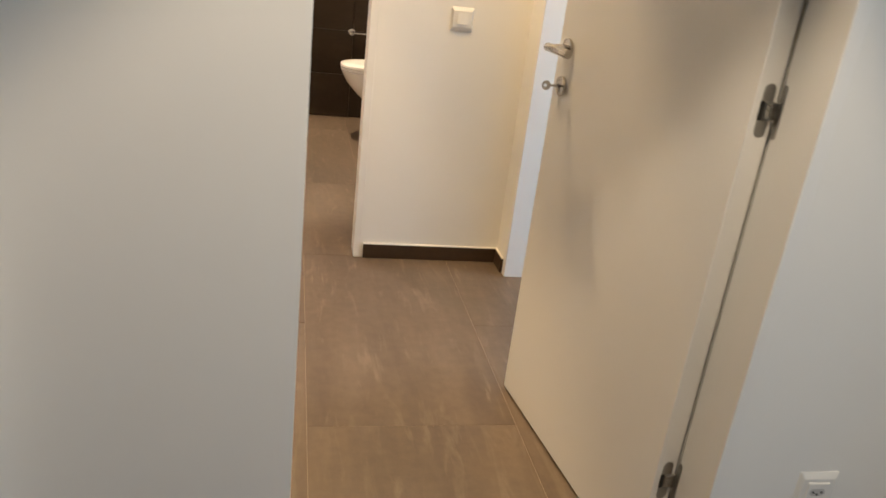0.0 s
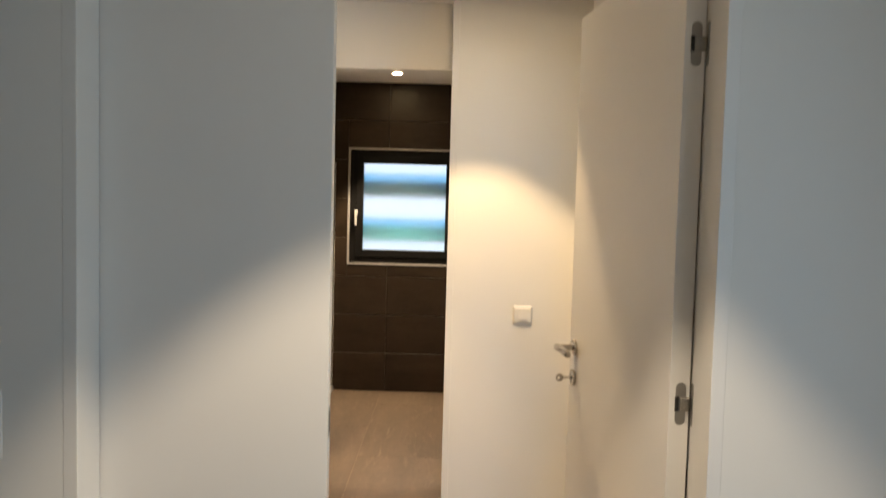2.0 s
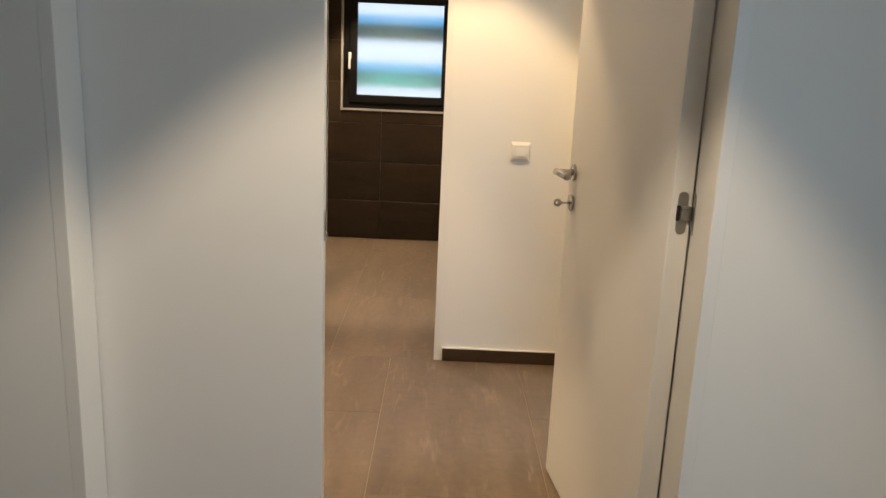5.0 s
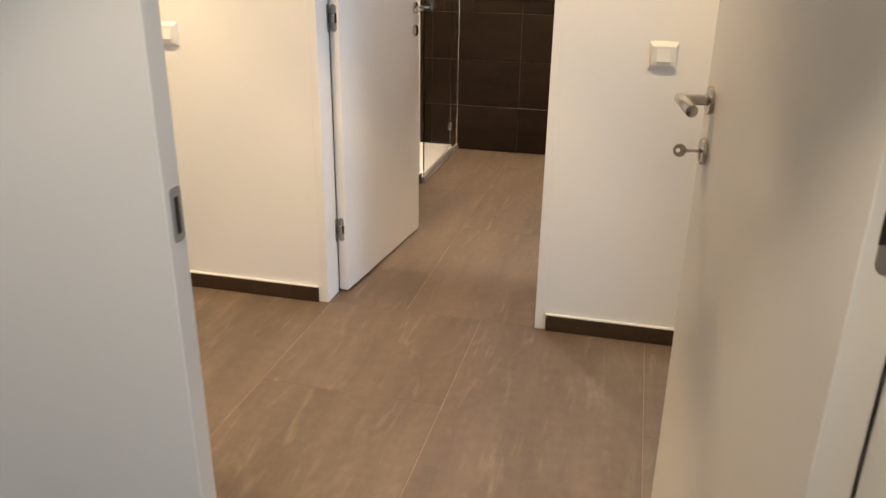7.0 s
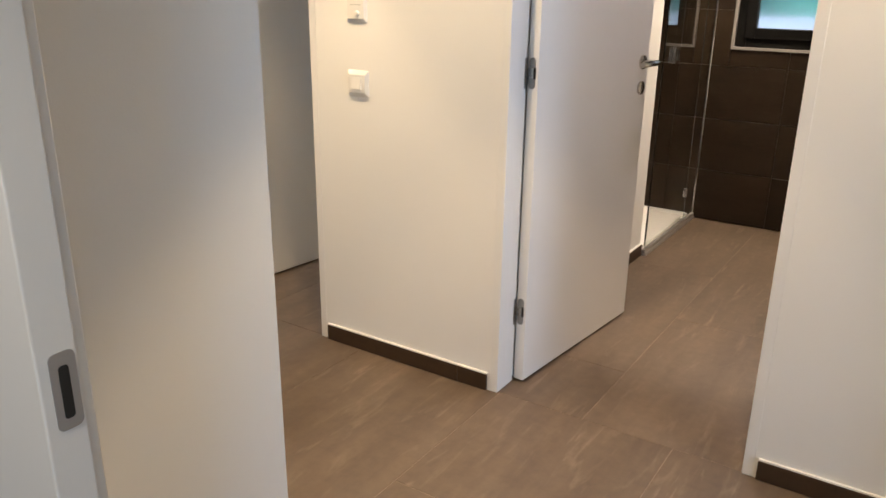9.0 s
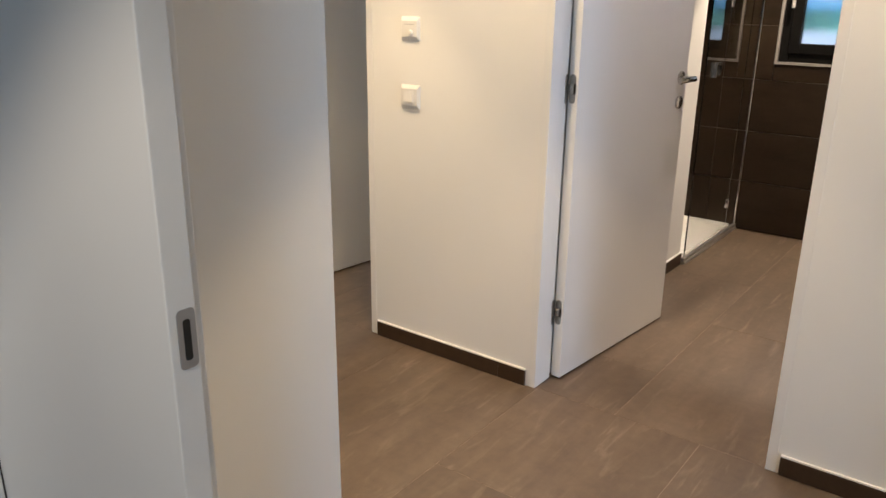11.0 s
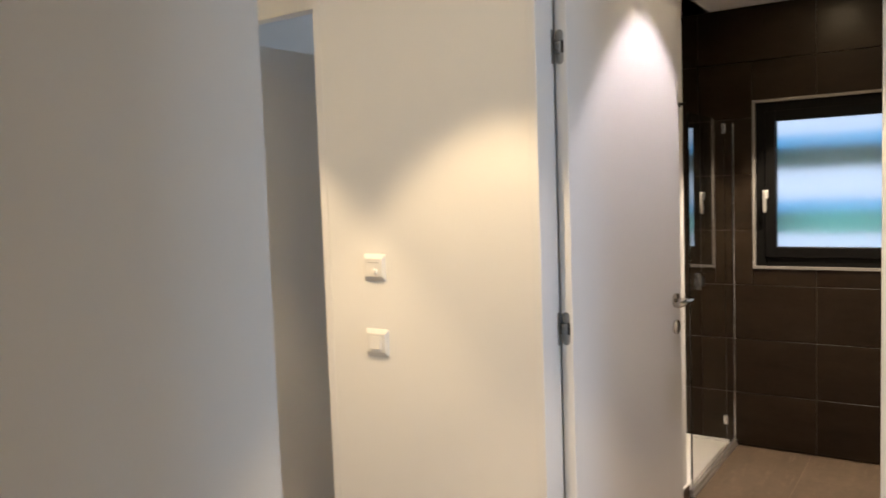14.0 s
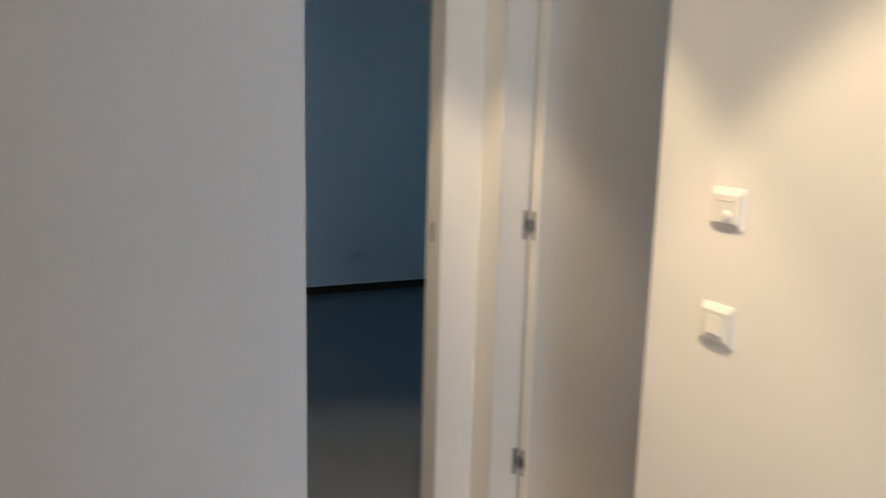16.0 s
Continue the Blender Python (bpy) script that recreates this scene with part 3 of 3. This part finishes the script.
win = tagged(new("window_1"), "dark-framed bathroom window with frosted glass", "window", kind="structure")
wx0, wx1, wz0, wz1 = WIN
part("window_trim", rect_frame(wx0, wz0, wx1, wz1, 0.014, 5.931, 5.970), WTRIM, win, "pale trim around the window")
part("window_frame", rect_frame(wx0 + 0.014, wz0 + 0.014, wx1 - 0.014, wz1 - 0.014, 0.056, 5.950, 6.030, 0.003), ALU, win)
part("sash", rect_frame(wx0 + 0.062, wz0 + 0.062, wx1 - 0.062, wz1 - 0.062, 0.055, 5.940, 6.000, 0.003), ALU, win)
pane = part("pane", boxes((wx0 + 0.112, 5.975, wz0 + 0.106, wx1 - 0.112, 5.981, wz1 - 0.092)), FROST, win, "frosted glass pane")
pane.visible_shadow = False
grip = part("window_handle", box(bmesh.new(), -1.034, 5.908, 1.305, -1.016, 5.920, 1.420, bevel=0.005, seg=2), TRIM, win, "white window handle")
part("handle_base", box(bmesh.new(), -1.038, 5.920, 1.380, -1.012, 5.941, 1.425, bevel=0.004), TRIM, grip)
outside = tagged(mesh_object("backdrop", boxes((-2.6, 6.90, -0.2, 1.6, 6.92, 3.2)), OUTSIDE), "bright daylight outside the bathroom window", "backdrop", kind="structure")
louvre = thing("louvre_screen", pose(-0.5, 6.15, 0), "grey-green louvre screen with wide slats outside the window", "louvre screen")
for z in (0.90, 1.262, 1.625, 1.985):
    slat = part("slat", box(bmesh.new(), -1.5, 0.10, z - 0.088, 1.5, 0.125, z + 0.035, bevel=0.004), SLAT, louvre)
    # the slat's upper part, coloured blue for the sky's light on it
    part("slat_sky_light", box(bmesh.new(), -1.5, 0.10, z + 0.035, 1.5, 0.125, z + 0.098, bevel=0.004), SLATSKY, slat, "sky's blue light on the slat's upper part, put in as a translucent strip")
for x in (-1.53, 1.50):
    part("side_rail", box(bmesh.new(), x, 0.0, 0.75, x + 0.03, 0.14, 2.15, bevel=0.003), SLAT, louvre)

# ---- shower ----
tray = tagged(mesh_object("shower_tray", box(bmesh.new(), -2.11, 5.075, 0.0, -1.228, 5.937, 0.028, bevel=0.006, seg=2), TRAY), "flat white shower tray", "shower tray")
screen = thing("shower_screen", pose(-1.206, 5.075, 0), "clear glass shower screen with chrome fittings", "shower screen")
part("glass_panel", boxes((0.008, 0.02, 0.030, 0.016, 0.672, 1.795)), CLEAR, screen, "clear glass panel").visible_shadow = False
part("glass_panel", boxes((0.008, 0.678, 0.030, 0.016, 0.850, 1.795)), CLEAR, screen, "narrow fixed glass strip").visible_shadow = False
part("bottom_rail", box(bmesh.new(), -0.022, 0.0, 0.0, 0.030, 0.862, 0.014, bevel=0.002), SATIN, screen, "chrome threshold rail")
part("bottom_rail", box(bmesh.new(), 0.000, 0.0, 0.014, 0.024, 0.862, 0.034, bevel=0.002), SATIN, screen)
part("wall_profile", box(bmesh.new(), 0.004, 0.852, 0.034, 0.020, 0.862, 1.795, bevel=0.002), CHROME, screen, "chrome wall profile")
for z in (0.20, 1.755):
    part("glass_hinge", box(bmesh.new(), -0.002, 0.648, z - 0.026, 0.026, 0.704, z + 0.026, bevel=0.004), CHROME, screen, "chrome glass hinge")
for side in (-1, 1):
    pull = part("pull_handle", boxes((0.012 + side * 0.012 - 0.008, 0.135, 0.968, 0.012 + side * 0.012 + 0.008, 0.215, 0.980), (0.012 + side * 0.012 - 0.008, 0.135, 1.030, 0.012 + side * 0.012 + 0.008, 0.215, 1.042), (0.012 + side * 0.012 - 0.008, 0.135, 0.980, 0.012 + side * 0.012 + 0.008, 0.147, 1.030), (0.012 + side * 0.012 - 0.008, 0.203, 0.980, 0.012 + side * 0.012 + 0.008, 0.215, 1.030)), STEEL, screen, "square chrome pull handle")
    part("handle_pad", boxes((0.012 + side * 0.008 - 0.003, 0.147, 0.980, 0.012 + side * 0.008 + 0.003, 0.203, 1.030)), DARK_AND_SHADE, pull)
hook = thing("robe_hook", pose(-1.21, 5.02, 1.826), "small dark robe hook on the white wall", "hook")
part("base", rod(bmesh.new(), (0, 0, 0), (0.006, 0, 0), 0.012, sides=20), DARK_AND_SHADE, hook)
part("peg", rod(bmesh.new(), (0.008, 0, 0), (0.028, 0, 0.006), 0.005), DARK_AND_SHADE, hook)


# ---- toilet ----
def toilet():
    ob = thing("toilet", pose(0.257, 5.42, 0.03), "white wall-hung toilet with closed lid", "toilet")

    def outline(length, half, x0=0.0, n=40, flat=0.35):
        pts = []
        for i in range(n):
            a = 2 * math.pi * i / n
            c, s = math.cos(a), math.sin(a)
            x = -(length / 2) + (length / 2) * math.copysign(abs(c) ** (0.8 if c < 0 else flat), c)
            pts.append((x + x0, half * math.copysign(abs(s) ** 0.85, s)))
        return pts

    def loft(levels, cap=True):
        bm = bmesh.new()
        rings = [[bm.verts.new((x, y, z)) for x, y in outline(*o)] for z, o in levels]
        for a, b in zip(rings, rings[1:]):
            n = len(a)
            for i in range(n):
                j = (i + 1) % n
                bm.faces.new((a[i], a[j], b[j], b[i]))
        bm.faces.new(rings[0][::-1])
        bm.faces.new(rings[-1])
        bmesh.ops.recalc_face_normals(bm, faces=bm.faces)
        return bm

    part("bowl", loft([(0.10, (0.20, 0.09)), (0.12, (0.26, 0.115)), (0.18, (0.34, 0.135)), (0.26, (0.43, 0.155)), (0.33, (0.495, 0.170)), (0.385, (0.525, 0.178)), (0.398, (0.530, 0.180)), (0.402, (0.526, 0.177))]), CERAMIC, ob, smooth=50)
    part("seat", loft([(0.404, (0.530, 0.180)), (0.407, (0.535, 0.184)), (0.418, (0.535, 0.184)), (0.421, (0.530, 0.180))]), CERAMIC, ob, smooth=50)
    part("lid", loft([(0.424, (0.532, 0.182)), (0.427, (0.537, 0.186)), (0.440, (0.536, 0.185)), (0.447, (0.515, 0.170)), (0.449, (0.45, 0.13))]), CERAMIC, ob, smooth=50)
    return ob


toilet()
holder = thing("toilet_roll_holder", pose(-0.185, 5.937, 0.60), "chrome toilet roll holder on the dark tiles", "roll holder")
part("rosette", rod(bmesh.new(), (0, 0, 0), (0, -0.012, 0), 0.024, sides=28, bevel=0.002), CHROME, holder, smooth=40)
bm = rod(bmesh.new(), (0, -0.012, 0), (0, -0.055, 0), 0.007)
rod(bm, (-0.006, -0.055, 0), (0.150, -0.055, 0), 0.007)
part("rod", bm, CHROME, holder, smooth=40)


# ---- skirting ----
def skirting(name, p0, p1, normal, label="dark brown tile skirting with a white sealant line"):
    """A run of skirting tiles 60 cm long with fine gaps; p0 to p1 along the wall's face, normal points into the room."""
    p0, p1, nrm = Vector(p0), Vector(p1), Vector(normal)
    ob = tagged(new(name), label, "skirting", kind="structure")
    length = (p1 - p0).length
    way = (p1 - p0) / length
    at = 0.0
    while at < length - 0.01:
        end = min(at + 0.598, length)
        a, b = p0 + way * at, p0 + way * end
        c = b + nrm * 0.011
        lo = (min(a.x, c.x), min(a.y, c.y))
        hi = (max(a.x, c.x), max(a.y, c.y))
        part("skirting_tile", box(bmesh.new(), lo[0], lo[1], 0.001, hi[0], hi[1], 0.062, bevel=0.0012), SKIRT, ob)
        at = end + 0.0018
    a, c = p0, p1 + nrm * 0.009
    part("sealant", box(bmesh.new(), min(a.x, c.x), min(a.y, c.y), 0.062, max(a.x, c.x), max(a.y, c.y), 0.0665), CAULK, ob)
    return ob


skirting("baseboard_1", (-1.865, 3.40), (-1.150, 3.40), (0, -1))
skirting("baseboard_2", (-0.260, 3.40), (0.309, 3.40), (0, -1))
skirting("baseboard_3", (0.32, 3.40), (0.32, 3.283), (-1, 0))
skirting("baseboard_4", (-1.09, 1.66), (-1.09, 2.385), (1, 0))
skirting("baseboard_5", (-1.09, 2.385), (-2.77, 2.385), (0, 1))
skirting("baseboard_6", (-1.21, 3.56), (-1.21, 5.07), (1, 0))
skirting("baseboard_7", (-2.77, 3.40), (-2.665, 3.40), (0, -1))
skirting("baseboard_8", (-6.15, 0.0), (-6.15, 5.45), (1, 0), "dark skirting of the unlit room")
skirting("baseboard_9", (0.297, 1.505), (0.95, 1.505), (0, -1))
skirting("baseboard_10", (-3.05, 1.505), (-1.10, 1.505), (0, -1))


# ---- tiles ----
TILE_MESH = {}


def slab(w, h, t, mat, chamfer=0.0008):
    """A tile's mesh, w by h in x and y, its face at z = 0 and its back at -t; shared by all tiles of that size."""
    key = (round(w, 3), round(h, 3), mat.name)
    if key not in TILE_MESH:
        me = bpy.data.meshes.new("tile")
        c = chamfer
        ring = lambda i, z: [(i, i, z), (w - i, i, z), (w - i, h - i, z), (i, h - i, z)]
        verts = ring(0, -t) + ring(0, -c) + ring(c, 0)
        faces = [(8, 9, 10, 11), (3, 2, 1, 0)]
        for k in (0, 4):
            for i in range(4):
                j = (i + 1) % 4
                faces.append((k + i, k + j, k + 4 + j, k + 4 + i))
        me.from_pydata(verts, [], faces)
        me.materials.append(mat)
        TILE_MESH[key] = me
    return TILE_MESH[key]


def floor_tiles(x0, x1, y0, y1, line_x, line_y, flip, px=0.600, py=1.205, gap=0.0013):
    """Tiles 60 x 120 cm, long along y, every second column shifted by half a tile."""
    k0, k1 = math.floor((x0 - line_x) / px), math.ceil((x1 - line_x) / px)
    for k in range(k0, k1):
        a, b = max(x0, line_x + k * px), min(x1, line_x + (k + 1) * px)
        off = line_y + (py / 2 if (k + flip) % 2 else 0)
        j0, j1 = math.floor((y0 - off) / py), math.ceil((y1 - off) / py)
        for j in range(j0, j1):
            c, d = max(y0, off + j * py), min(y1, off + (j + 1) * py)
            if b - a < 0.02 or d - c < 0.02:
                continue
            ob = new("floor_tile", slab(b - a - gap, d - c - gap, 0.0011, TILE))
            ob.parent = floor
            ob.location = (a + gap / 2, c + gap / 2, random.uniform(-0.0002, 0.0002))


floor_tiles(-2.90, 0.94, -3.20, 1.58, 0.097, 2.205, 1)
floor_tiles(-2.90, 3.18, 1.58, 3.41, 0.097, 2.205, 1)
floor_tiles(-2.80, -1.33, 3.41, 5.93, 0.097, 2.205, 1)
floor_tiles(-1.21, 0.27, 3.41, 5.937, -0.80, 3.795, 1, py=1.17)


def wall_tiles(wall, m, u0, u1, v0, v1, line_u, hole=None, pu=0.600, pv=0.302, gap=0.0030):
    """Tiles 60 x 30 cm in a plain grid on the plane of m (local x along, y up, z out); cut round a hole (u0, u1, v0, v1)."""
    k0, k1 = math.floor((u0 - line_u) / pu), math.ceil((u1 - line_u) / pu)
    for k in range(k0, k1):
        for j in range(math.ceil((v1 - v0) / pv)):
            a, b = max(u0, line_u + k * pu), min(u1, line_u + (k + 1) * pu)
            c, d = v0 + j * pv, min(v1, v0 + (j + 1) * pv)
            rects = [(a, b, c, d)]
            if hole and a < hole[1] and b > hole[0] and c < hole[3] and d > hole[2]:
                h0, h1, g0, g1 = hole
                rects = [(a, min(b, h0), c, d), (max(a, h1), b, c, d), (max(a, h0), min(b, h1), c, min(d, g0)), (max(a, h0), min(b, h1), max(c, g1), d)]
            for a2, b2, c2, d2 in rects:
                if b2 - a2 > 0.012 and d2 - c2 > 0.012:
                    ob = new("wall_tile", slab(b2 - a2 - gap, d2 - c2 - gap, 0.011, WTILE))
                    ob.parent = wall
                    ob.matrix_basis = m @ Matrix.Translation((a2 + gap / 2, c2 + gap / 2, random.uniform(-0.0003, 0.0003)))


bw = bpy.data.objects
wall_tiles(bw["wall_bath_north"], pose(0, 5.937, 0, 90, 0, 0), -2.11, 0.257, 0.002, CEIL, -0.775, WIN)
wall_tiles(bw["wall_shower_west"], pose(-2.099, 0, 0, 90, 0, 90), 5.07, 5.937, 0.002, CEIL, 5.937)
wall_tiles(bw["wall_bath_west"], pose(0, 5.082, 0, 90, 0, 180), 1.215, 2.099, 0.002, CEIL, 1.215)
